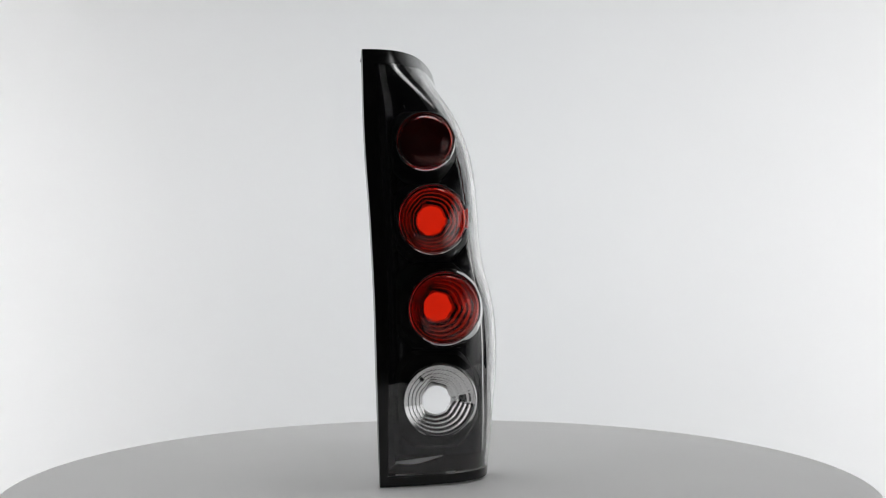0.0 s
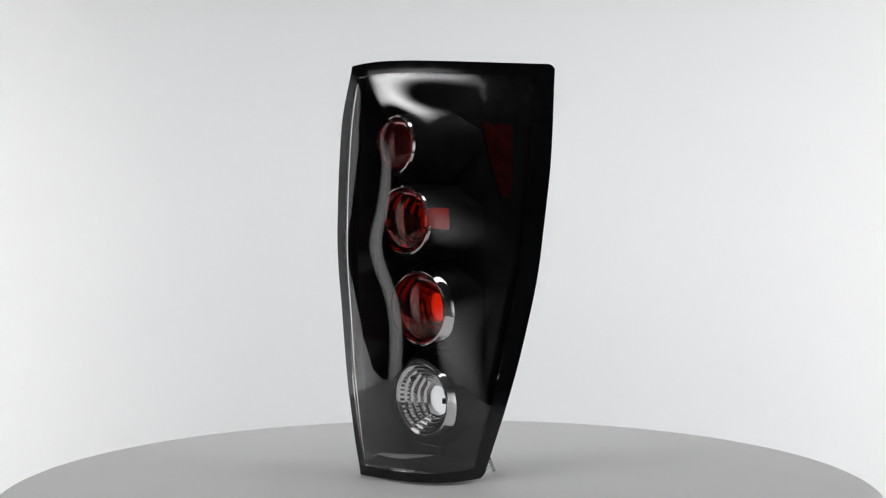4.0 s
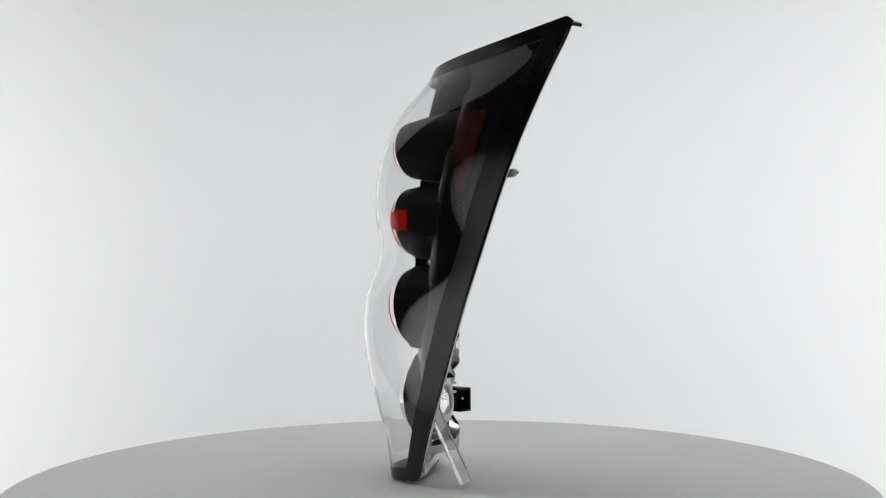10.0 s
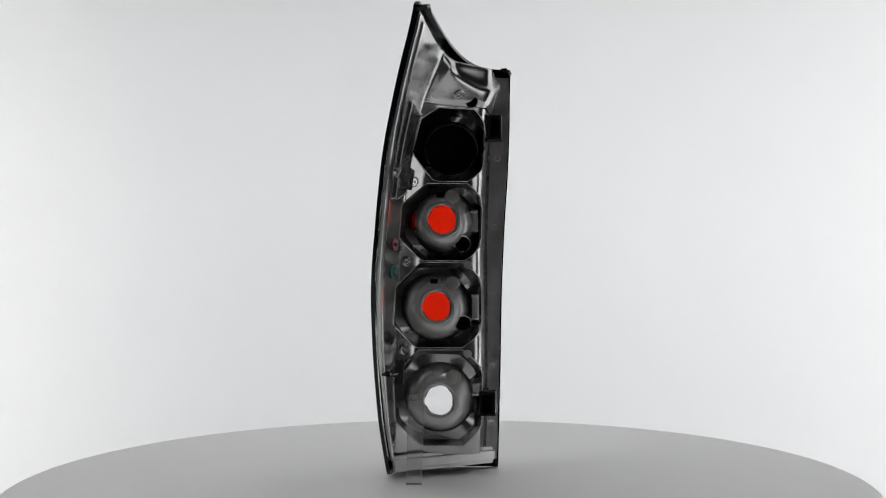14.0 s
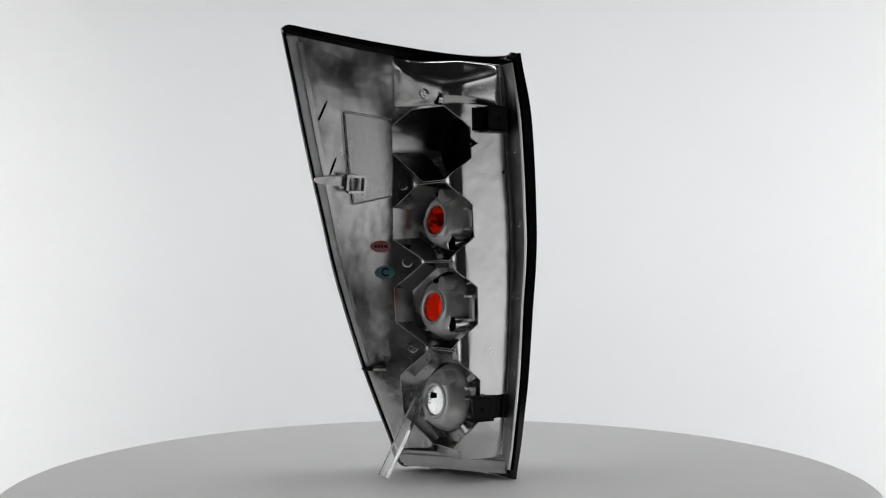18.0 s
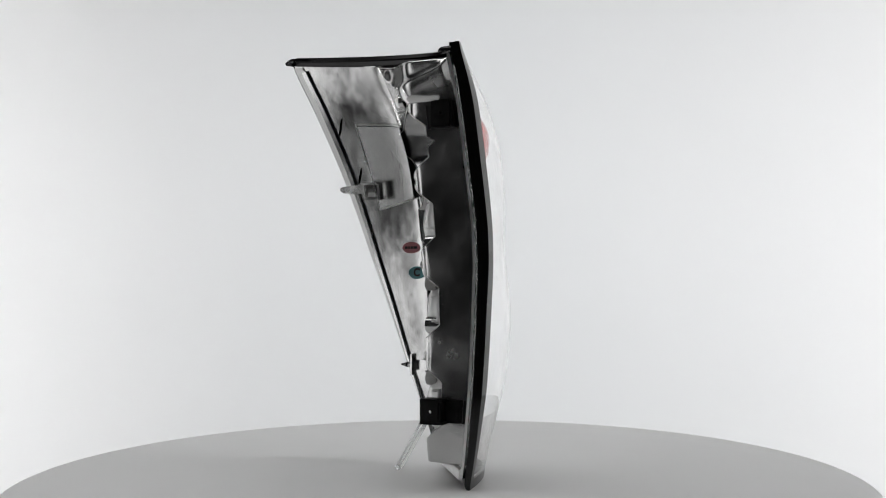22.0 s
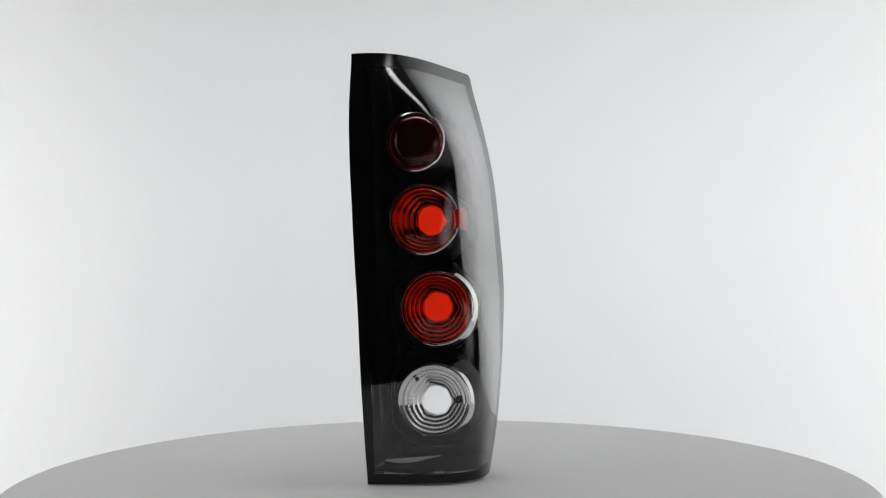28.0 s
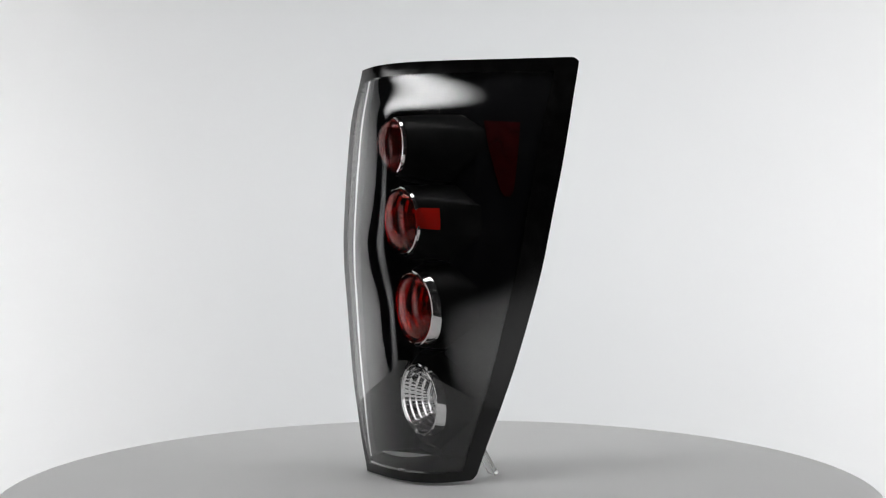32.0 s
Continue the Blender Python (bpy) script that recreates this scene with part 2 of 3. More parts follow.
side_x = curve_of(KNOTS, (.056, .060, .062, .062, .060, .055, .052, .046, .037, .021, .010, -.001, -.007))
side_y = curve_of(KNOTS, (.021, .035, .051, .067, .095, .112, .118, .130, .146, .166, .178, .190, .197))
pull = curve_of(KNOTS, (1.5, 1.5, 1.7, 2.3, 4.1, 2.7, 2.5, 4.1, 5.3, 3.5, 2.3, 1.6, 1.6))
front_bulge = curve_of((0, .05, .12, .36, .43, .503), (0, .001, .002, .002, .001, 0))
rim_depth = curve_of((0, .1, .2, .3, .42, .47, .51), (.0105, .010, .011, .0125, .013, .0105, .010))


def outer(u, v):
    """A point of the lens's outer form: u from the inner edge round to the side edge, v from bottom to top."""
    lo, hi = 0.004 * u, 0.486 + 0.022 * u ** 1.4
    turn = max(0, 1 - u / .05) ** 2 + max(0, (u - .965) / .035) ** 2
    lo, hi = lo + .006 * turn, hi - .006 * turn
    z = lo + v * (hi - lo)
    a = Vector((back_x(z), back_y(z)))
    f = a + Vector((0.0025, -rim_depth(z))) * min(1, 0.6 + z * 4)
    c, b, w = Vector((bend_x(z), bend_y(z))), Vector((side_x(z), side_y(z))), pull(z)
    if u < 0.08:
        p = a.lerp(f, u / 0.08)
        return p.x, p.y, z
    s = np.linspace(0, 1, 60)
    k0, k1, k2 = (1 - s) ** 2, 2 * w * s * (1 - s), s * s
    total = k0 + k1 + k2
    x, y = (f.x * k0 + c.x * k1 + b.x * k2) / total, (f.y * k0 + c.y * k1 + b.y * k2) / total
    along = np.concatenate([[0], np.cumsum(np.hypot(np.diff(x), np.diff(y)))])
    want = (u - 0.08) / 0.92
    near = along[-1]
    d = want * near
    y = y - front_bulge(z) * np.sin(np.pi * np.clip(along / 0.11, 0, 1))
    return float(np.interp(d, along, x)), float(np.interp(d, along, y)), z


def spread(stops):
    out = []
    for a, b, n in stops:
        out += [a + (b - a) * k / n for k in range(n)]
    return out + [stops[-1][1]]


light = tagged(new("tail_light"), "black vehicle tail light with clear lens and round red lamps", "tail light")
US = spread([(0, .05, 4), (.05, .08, 2), (.08, .125, 3), (.125, .9, 64), (.9, .965, 4), (.965, 1, 4)])
VS = spread([(0, .022, 2), (.022, .965, 80), (.965, 1, 3)])


def clear_cell(u0, u1, v0, v1):
    return u0 > .1249 and u1 < .9001 and v0 > .0219 and v1 < .9651


lens = part("lens", shell(outer, US, VS, 0.0025, clear_cell), [CLEAR, CLEAR], light, "clear moulded plastic outer lens", 60)
lens.visible_shadow = False
part("rim", shell(outer, US, VS, 0.0042, lambda *c: not clear_cell(*c)), [RIM, RIM], light, "gloss black painted rim", 60)


def top_flange(u, k):
    """The rim's lip, turned in at the top."""
    p, q = Vector(outer(min(u + .004, 1), .993)), Vector(outer(max(u - .004, 0), .993))
    d = (p - q).normalized()
    near = max(0, 1 - u / .1)
    turned = (Vector((-d.y, d.x, 0)) * (1 - near) + Vector((-.2, 1.1, .05)) * near).normalized()
    return Vector(outer(u, .993)) + turned * (.0125 + .0025 * near + .003 * max(0, (u - .9) / .1)) * k


part("top_lip", shell(top_flange, US, (0, .5, 1), .0034), [RIM, RIM], light, "black lip turned in along the top")

# ---------------------------------------------------------------- housing
ZK = (0, .04, .14, .245, .34, .43, .47, .49)
left_x = curve_of(ZK, (-.044, -.046, -.047, -.047, -.050, -.056, -.063, -.067))
left_y = curve_of(ZK, (-.012, -.006, -.006, -.002, .004, .008, .008, .006))
fold_x = curve_of(ZK, (.024, .028, .029, .021, .012, -.008, -.026, -.034))
fold_y = curve_of(ZK, (-.012, -.006, -.004, .005, .020, .034, .040, .042))
knee_x = curve_of(ZK, (.044, .049, .051, .044, .034, .012, -.006, -.016))
knee_y = curve_of(ZK, (.006, .016, .026, .034, .039, .058, .070, .076))


def section(z):
    edge, left = Vector((left_x(z) - .002, back_y(z) + .004)), Vector((left_x(z), left_y(z)))
    return [edge, edge.lerp(left, .3), left] + [Vector(p) for p in ( (fold_x(z), fold_y(z)), (knee_x(z), knee_y(z)), (side_x(z) - .005, side_y(z) - .003))]


def plain(q, pts):
    total = Vector((0, 0))
    for k in range(-3, 4):
        w = min(max(q + .06 * k * min(1, (q + 2) / .18, (3 - q) / .18), -2), 3) + 2
        i = min(int(w), 4)
        total += pts[i].lerp(pts[i + 1], w - i)
    return total / 7


def sheet(q, z, lift=0.0):
    """A point of the housing sheet: q runs from the inner edge (-2) over a ledge (-1), the back plate's edge (0) and its two folds (1, 2) to the side edge (3)."""
    pts = section(z)
    p = plain(q, pts)
    if lift:
        d = (plain(min(q + .04, 3), pts) - plain(max(q - .04, -2), pts)).normalized()
        p += Vector((d.y, -d.x)) * lift
    return Vector((p.x, p.y, z))


def on_side(y, z, lift=0.0):
    """The place on the sheet's side at depth y and height z."""
    pts = section(z)
    return sheet(2 + (y - pts[4].y) / (pts[5].y - pts[4].y), z, lift)


def end_wall(z, v):
    """Closes the housing at the bottom or the top, from the sheet out to the lens."""
    def f(q, k):
        a = sheet(-2 + q * 5, z + (.022 * max(0, q * 5 - 2) ** 2 / 9 if v > .5 else 0))
        b = Vector(outer(.03 + .95 * q, v))
        if v < .5:
            b.z = .012
        d = b - a
        return a + d * k * max(0, 1 - .004 / max(d.length, .005))
    return f


GRID = spread([(0, 1, 24)])
TALL = spread([(0, 1, 60)])
part("bottom_wall", shell(end_wall(.025, .012), TALL, GRID[::4], 0.002), [METAL, HOOD], light)
part("top_wall", shell(end_wall(.474, .975), TALL, GRID[::4], 0.002, out=-1), [BLACK, METAL], light)

# lamps: name, ring centre, ring radius, hole centre, pocket's middle height and half height
LAMPS = (("top", (-.012, -.050, .385), .0335, None, .3840, .0415),
         ("upper", (-.004, -.044, .297), .0400, (-.0073, .004, .2985), .2955, .0447),
         ("middle", (.0085, -.033, .196), .0422, (0, .004, .197), .1990, .0500),
         ("bottom", (.002, -.025, .0905), .0420, (-.002, .004, .0884), .0905, .0560))
SEG = 48
# the chrome crescent on a lamp's outer flank: its width round the ring, and its depth
CRESCENT = {"middle": (.0030, .0045, .0068, .0050, .0036, .0026, .008), "bottom": (.0026, .0040, .0068, .0042, .0028, .0020, .008)}


def pocket(kind, zc, half):
    """The octagonal opening of a lamp in the housing sheet, as (q, z)."""
    pts = section(zc)
    cuts = [0]
    for p, q in zip(pts[1:], pts[2:5]):
        cuts.append(cuts[-1] + (q - p).length)
    lo, hi = cuts[1] - .021, cuts[3] + (.006 if kind == "top" else 0)
    mid, wide = (lo + hi) / 2, (hi - lo) / 2
    out = []
    for k in range(SEG):
        a = 2 * math.pi * k / SEG
        ca, sa = math.cos(a), math.sin(a)
        r = 1 / max(abs(ca), abs(sa), (abs(ca) + abs(sa)) / 1.42)
        if kind == "top" and ca > 0 > sa:
            r = min(r, 1 / (ca - .78 * sa))
        if kind == "top" and k == SEG // 2:
            r *= 1.16
        out.append((float(np.interp(mid + wide * r * ca, cuts + [cuts[3] + .05], (-1, 0, 1, 2, 2.6))), zc + half * r * sa))
    return out


def housing_sheet():
    bm = bmesh.new()
    zs = [.025 + .449 * k / 30 for k in range(31)]
    loops = [[(-2, z) for z in zs] + [(3, z) for z in reversed(zs)]]
    loops += [pocket(l[0], l[4], l[5]) for l in LAMPS]
    edges = []
    for loop in loops:
        vs = [bm.verts.new((q, 0, z * 8)) for q, z in loop]
        edges += [bm.edges.new((a, b)) for a, b in zip(vs, vs[1:] + vs[:1])]
    bmesh.ops.triangle_fill(bm, edges=edges, use_beauty=True)
    for k in range(-13, 20):
        bmesh.ops.bisect_plane(bm, geom=bm.verts[:] + bm.edges[:] + bm.faces[:], plane_co=(k * .15, 0, 0), plane_no=(1, 0, 0), dist=1e-5)
    for k in range(1, 24):
        bmesh.ops.bisect_plane(bm, geom=bm.verts[:] + bm.edges[:] + bm.faces[:], plane_co=(0, 0, 8 * .02 * k), plane_no=(0, 0, 1), dist=1e-5)
    # two layers, joined along the edges
    made = bmesh.new()
    layers = []
    bm.normal_update()
    bm.verts.index_update()
    bm.verts.ensure_lookup_table()
    for lift in (0, -.002):
        layers.append([made.verts.new(sheet(v.co.x, v.co.z / 8 + max(0, v.co.z / 8 - .42) / .054 * .022 * (max(v.co.x, 0) / 3) ** 2, lift)) for v in bm.verts])
    for f in bm.faces:
        ids = [v.index for v in f.verts]
        if f.normal.y > 0:
            ids.reverse()
        made.faces.new([layers[0][k] for k in ids])
        made.faces.new([layers[1][k] for k in reversed(ids)]).material_index = 1
        for a, b in zip(ids, ids[1:] + ids[:1]):
            e = bm.edges.get((bm.verts[a], bm.verts[b]))
            if len(e.link_faces) == 1:
                rim_edge = all(v.co.x < -1.99 for v in e.verts) or all(v.co.x > 2.99 for v in e.verts)
                made.faces.new((layers[0][b], layers[0][a], layers[1][a], layers[1][b])).material_index = 0 if rim_edge else 1
    bm.free()
    return made


part("housing", housing_sheet(), [BLACK, METAL], light, "gloss black lamp housing, bare metallised behind, with four octagonal pockets", 30)


def loft(rings, thick_n=None):
    bm = bmesh.new()
    vs = [[bm.verts.new(p) for p in ring] for ring in rings]
    n = len(vs[0])
    for a, b in zip(vs, vs[1:]):
        for k in range(n):
            bm.faces.new((a[k], a[(k + 1) % n], b[(k + 1) % n], b[k]))
    bmesh.ops.recalc_face_normals(bm, faces=bm.faces)
    return bm


def tube(points, r, closed=False, n=6):
    """A thin bead along a line of points."""
    bm = bmesh.new()
    rings = []
    for k, p in enumerate(points):
        a = points[k - 1] if closed or k else p
        b = points[(k + 1) % len(points)] if closed or k + 1 < len(points) else p
        m = frame_at(p, b - a)
        rings.append([bm.verts.new(m @ Vector((r * math.cos(6.2832 * j / n), r * math.sin(6.2832 * j / n), 0))) for j in range(n)])
    for a, b in zip(rings, rings[1:] + (rings[:1] if closed else [])):
        # the ring's start may turn from point to point: join each to its nearest
        near = min(range(n), key=lambda j: (a[0].co - b[j].co).length)
        for j in range(n):
            bm.faces.new((a[j], a[(j + 1) % n], b[(near + j + 1) % n], b[(near + j) % n]))
    bmesh.ops.recalc_face_normals(bm, faces=bm.faces)
    return bm


for kind, c, r, hole, zc, half in LAMPS:
    tilt = Vector((.03, -1, -.04)) if kind == "top" else Vector((.17, -1, -.09))
    m = frame_at(c, tilt)
    # axes x and y of the ring plane, taken from world x and z
    ex = (Vector((1, 0, 0)) - tilt.normalized() * tilt.normalized().x).normalized()
    ez = (Vector((0, 0, 1)) - tilt.normalized() * tilt.normalized().z).normalized()
    n = 48
    angles = [2 * math.pi * k / n for k in range(n)]
    circle = lambda rr, d=0.0: [Vector(c) + tilt.normalized() * d + ex * rr * math.cos(a) + ez * rr * math.sin(a) for a in angles]
    octagon = [sheet(q, z, -.001) for q, z in pocket(kind, zc, half)]
    middle, goal = sum(octagon, Vector()) / n, Vector(c) - tilt.normalized() * .004
    prism = [middle.lerp(goal, .56) + (o - middle).lerp(q - goal, .3) for o, q in zip(octagon, circle(r + .001, -.004))]
    prism_in = [p + (middle.lerp(goal, .56) - p).normalized() * .002 for p in prism]
    round_out, round_in = circle(r + .001, -.004), circle(r - .001, -.004)
    throat = [a.lerp(b, .4) for a, b in zip(prism, round_out)]
    # behind: a flat flange round the bowl, then a narrow gap down to the ring
    flange = [middle.lerp(goal, .56) + (q - goal) * (r - .001) / (r + .001) for q in round_out]
    gap = [middle.lerp(goal, .84) + (q - goal) * (r - .001) / (r + .001) for q in round_out]
    hood = loft([octagon, prism, throat, round_out, round_in, gap, flange, prism_in, octagon])
    hood.faces.ensure_lookup_table()
    for f in hood.faces[4 * n:]:
        f.material_index = 1
    open_ks = {(k % n) for k in (-2, -1, 0, 1)} if kind == "upper" else set()
    bmesh.ops.delete(hood, geom=[f for i, f in enumerate(hood.faces[:]) if i % n in open_ks and i // n in (2, 4, 5)], context="FACES_ONLY")
    lamp = part(kind + "_lamp", hood, [HOOD, HOOD_BACK], light, "black lamp hood", 20)
    # added bead that draws the highlight along the pocket's edge
    part("pocket_highlight", tube([sheet(q, z, -.0022) for q, z in pocket(kind, zc, half)], .0005, True), BEAD, lamp, "bright bead for the highlight on the pocket edge")
    ring = revolve([(r - .0022, -.001), (r - .0018, .0004), (r - .001, .0008), (r + .0002, 0), (r + .0008, -.003), (r - .002, -.003)], m, 64, True)
    if kind == "upper":
        # the ring is open where the side window meets it
        bmesh.ops.delete(ring, geom=[f for f in ring.faces if (f.calc_center_median() - Vector(c)).normalized().dot(ex) > .966], context="FACES")
    part("ring", ring, CHROME, lamp, "chrome ring")
    if kind in CRESCENT:
        wide = CRESCENT[kind]
        deep, turns = wide[-1], [math.radians(-112 + 214 * k / 40) for k in range(41)]
        grow = curve_of([math.radians(d) for d in (-112, -80, -40, 0, 50, 102)], wide[:-1])
        rows = []
        for a in turns:
            d = ex * math.cos(a) + ez * math.sin(a)
            along = ((.0001, .0002), (.0006, 0), (.45 * grow(a), -.4 * deep), (.93 * grow(a), -.93 * deep), (grow(a), -1.1 * deep), (.0002, -1.25 * deep))
            rows.append([Vector(c) + d * (r + w) + tilt.normalized() * k for w, k in along])
        bm = bmesh.new()
        vs = [[bm.verts.new(p) for p in row] for row in rows]
        for p, q in zip(vs, vs[1:]):
            for k in range(len(p)):
                bm.faces.new((p[k], q[k], q[(k + 1) % len(p)], p[(k + 1) % len(p)]))
        bm.faces.new(vs[0])
        bm.faces.new(vs[-1])
        bmesh.ops.recalc_face_normals(bm, faces=bm.faces)
        part("crescent", bm, CHROME, lamp, "wide chrome crescent beside the ring", 30)
    if hole:
        h = Vector(hole)
        notch = lambda a: 1 + .16 * max(0, math.cos(3 * a + .35)) ** 4 - .03 * math.cos(2 * a) + .02 * math.cos(7 * a)
        hole_ring = lambda rr: [h + (ex * math.cos(a) + ez * math.sin(a)) * rr * notch(a) for a in angles]
        steps = 12
        def bowl_ring(k):
            s = k / steps
            return [Vector(c).lerp(h, 1 - (1 - s) ** 2.8) + (p - Vector(c)).lerp(q - h, s) for p, q in zip(circle(r - .0022, -.0005), hole_ring(.0162))]

        def stepped_bowl(count, flute):
            """Bowl in stepped rings: smooth sloping treads, steep risers cut into fine flutes."""
            levels, rings = 5, []
            for k in range(levels):
                for s, depth, cut in ((k / levels, k / levels, 0), ((k + .08) / levels, (k + .02) / levels, 0), ((k + .62) / levels, (k + .26) / levels, 0), ((k + .68) / levels, (k + .36) / levels, flute), ((k + .97) / levels, (k + .95) / levels, flute)):
                    ring = []
                    for j in range(count):
                        a = 2 * math.pi * j / count
                        p = (ex * math.cos(a) + ez * math.sin(a)) * (r - .0022)
                        q = (ex * math.cos(a) + ez * math.sin(a)) * .0162 * notch(a)
                        ring.append(Vector(c).lerp(h, depth) + p.lerp(q, s) * (1 + cut * (-1) ** j))
                    rings.append(ring)
            rings.append([h + (ex * math.cos(a) + ez * math.sin(a)) * .0162 * notch(a) for a in [2 * math.pi * j / count for j in range(count)]])
            return loft(rings)

        backs = loft([[p + ((p - Vector(c).lerp(h, .5)).normalized() + Vector((0, .6, 0))) * .0016 for p in bowl_ring(k)] for k in range(steps + 1)])
        front = stepped_bowl(96, .011 if kind == "bottom" else .002)
        for bm, reach, limit in ((front, 2, 7), (backs, 1, 3)):
            bm.faces.ensure_lookup_table()
            around = 96 if bm is front else n
            bmesh.ops.delete(bm, geom=[f for i, f in enumerate(bm.faces[:]) if ((i % around) // reach) in open_ks and i // around < limit], context="FACES_ONLY")
        part("reflector_bowl", front, CHROME if kind == "bottom" else DARK_CHROME, lamp, "chromed bulb reflector with an open socket hole", 16)
        part("bowl_back", backs, SATIN, lamp, "satin metallised back of the reflector")
        part("socket_collar", revolve([(.0172, -.003), (.0228, -.004), (.0212, .0025), (.0204, .0032), (.0182, .0032), (.0172, .0026)], frame_at(h, -tilt), 48, True), SATIN, lamp)
    if kind == "bottom":
        p = Vector(c).lerp(h, .28) - ex * .0198 + ez * .0250
        part("rivet", revolve([(0, .0034), (.0017, .0032), (.0022, .0024), (.0022, -.004), (0, -.004)], frame_at(p, tilt), 16), RUBBER, lamp, "small dark rivet")
    # domed red lens; the top one is darker and has a black disc behind it
    if kind != "bottom":
        rr, hh = r - .0022, .017
        outside = [((rr) * math.cos(math.pi / 2 * k / 12), hh * math.sin(math.pi / 2 * k / 12)) for k in range(13)]
        inside = [((rr - .002) * math.cos(math.pi / 2 * k / 12), (hh - .002) * math.sin(math.pi / 2 * k / 12)) for k in range(12, -1, -1)]
        dome = part("red_lens", revolve(outside + inside, m, 64, True), DUSK if kind == "top" else RED, lamp, "dark red domed lens" if kind == "top" else "translucent red domed lens")
        dome.visible_shadow = False
    if kind == "top":
        part("red_reflector", revolve([(0, -.0045), (r - .003, -.0045), (r - .003, -.0095), (0, -.0095)], m, 48), REFLECTOR, lamp, "dark red flat reflector", 10)
        part("reflector_back", revolve([(0, -.010), (r - .003, -.010), (r - .003, -.0135), (0, -.0135)], m, 48), RUBBER, lamp, "black back of the reflector")

    if kind == "upper":
        # window let into the hood's flank, from the ring back towards the hood's shoulder
        ks, fs = (-2, -1, 0, 1, 2), (.42, .6, .8, 1.0, 1.1)
        front_edge = circle(r - .0024, .0008)
        flank = lambda k, f: front_edge[k] if f > 1 else prism[k].lerp(round_out[k], f) + Vector((.0014, 0, .0006 * (k + .5)))
        tab = shell(lambda k, f: flank(int(k), f), ks, fs, .0022)
        part("side_window", tab, [WINDOW, WINDOW], lamp, "translucent red window").visible_shadow = False

# ---------------------------------------------------------------- small parts of the tail light


def rod(a, b, r0, r1, n=20):
    a, b = Vector(a), Vector(b)
    d = (b - a).length
    return revolve([(0, 0), (r0 * .85, 0), (r0, d * .04), (r1, d * .96), (r1 * .85, d), (0, d)], frame_at(a, b - a), n)


def flat(f, lift, thick, nu=12, nv=12):
    us, vs = spread([(0, 1, nu)]), spread([(0, 1, nv)])
    return shell(lambda u, v: f(u, v, lift), us, vs, thick)


# red reflector behind the lens on the housing's side, and its raised seat at the back
def red_panel(u, v, lift):
    z = .325 + .091 * v
    lo, hi = .066 - .020 * v, .080 + .020 * v
    if v < .08:
        lo, hi = lo + .003, hi - .003
    return on_side(lo + (hi - lo) * u, z, lift)


part("side_reflector", flat(red_panel, .0022, .002), SHADED_RED, light, "red trapezoid side reflector, darkened for shade")


def seat(u, v, lift):
    z = .328 + .092 * v - .012 * u * (1 - v)
    lo, hi = .040, .092 + .022 * v
    return on_side(lo + (hi - lo) * u, z - .006 * (1 - u) * v, lift)


def seat_face(u, v):
    edge = .0045 if u > .99 or v < .01 or v > .99 else 0
    return seat(u, v, -.0065 + edge)


part("reflector_seat", shell(seat_face, spread([(0, .98, 12), (.98, 1, 1)]), spread([(0, .02, 1), (.02, .98, 10), (.98, 1, 1)]), .0015, out=-1), [GRAIN, GRAIN], light, "raised grained metallised panel", 20)
ROUND = [(k / 10, 0) for k in range(11)] + [(1, k / 10) for k in range(1, 11)] + [(1 - k / 10, 1) for k in range(1, 11)]
part("panel_highlight", tube([seat(u, v, -.0066) for u, v in ROUND], .0005), BEAD, light, "bright bead for the highlight on the raised panel edge")


# thin black sheets for the shade in narrow slits of side and inner wall
def slit(at, long, wide):
    def f(u, v):
        half = wide * math.sqrt(max(.02, 1 - (2 * v - 1) ** 2))
        return at(long * (v - .5), half * (2 * u - 1))
    part("slit", shell(f, spread([(0, 1, 4)]), spread([(0, 1, 10)]), .0006), [HOLE_SHADE, HOLE_SHADE], light)


slit(lambda l, w: on_side(.138 + w - .35 * l, .419 + l, -.0027), .022, .0010)
slit(lambda l, w: on_side(.119 + w - .30 * l, .359 + l, -.0027), .020, .0009)
slit(lambda l, w: sheet(-1.45 + 12 * l, .353 - .25 * l + w, -.0029), .011, .0014)


# lips along the rim at the back
def lip_side(u, v):
    z = .012 + .481 * v
    a, b = sheet(2.90, z, -.004), Vector((side_x(z) - .0085, side_y(z) - .0022, z))
    return a.lerp(b, u)


def lip_inner(u, v):
    z = .012 + .462 * v
    a, b = Vector((back_x(z) + .0012, back_y(z) + .0035)), section(z)[0] + Vector((-.0008, .0008))
    p = a.lerp(b, u)
    return p.x, p.y + .003, z


part("side_lip", shell(lip_side, spread([(0, 1, 3)]), TALL, .003, out=-1), [LIP, LIP], light, "bright metallised flange")
part("inner_lip", shell(lip_inner, spread([(0, 1, 3)]), TALL, .003, out=-1), [LIP, BLACK], light, "bright metallised flange")


def step_side(u, v):
    """A narrow raised bar along the side flange."""
    return sheet(2.865 + .055 * u, .020 + .468 * v, -.0042)


def step_inner(u, v):
    """A narrow raised bar along the inner wall, beside its flange."""
    return sheet(-1.62 - .16 * u, .020 + .440 * v, -.0042)


part("flange_step", shell(step_side, spread([(0, 1, 3)]), TALL, .002), [STEP, STEP], light, "bright raised bar beside the flange")
part("flange_step", shell(step_inner, spread([(0, 1, 3)]), TALL, .002), [STEP, STEP], light, "bright raised bar beside the flange")
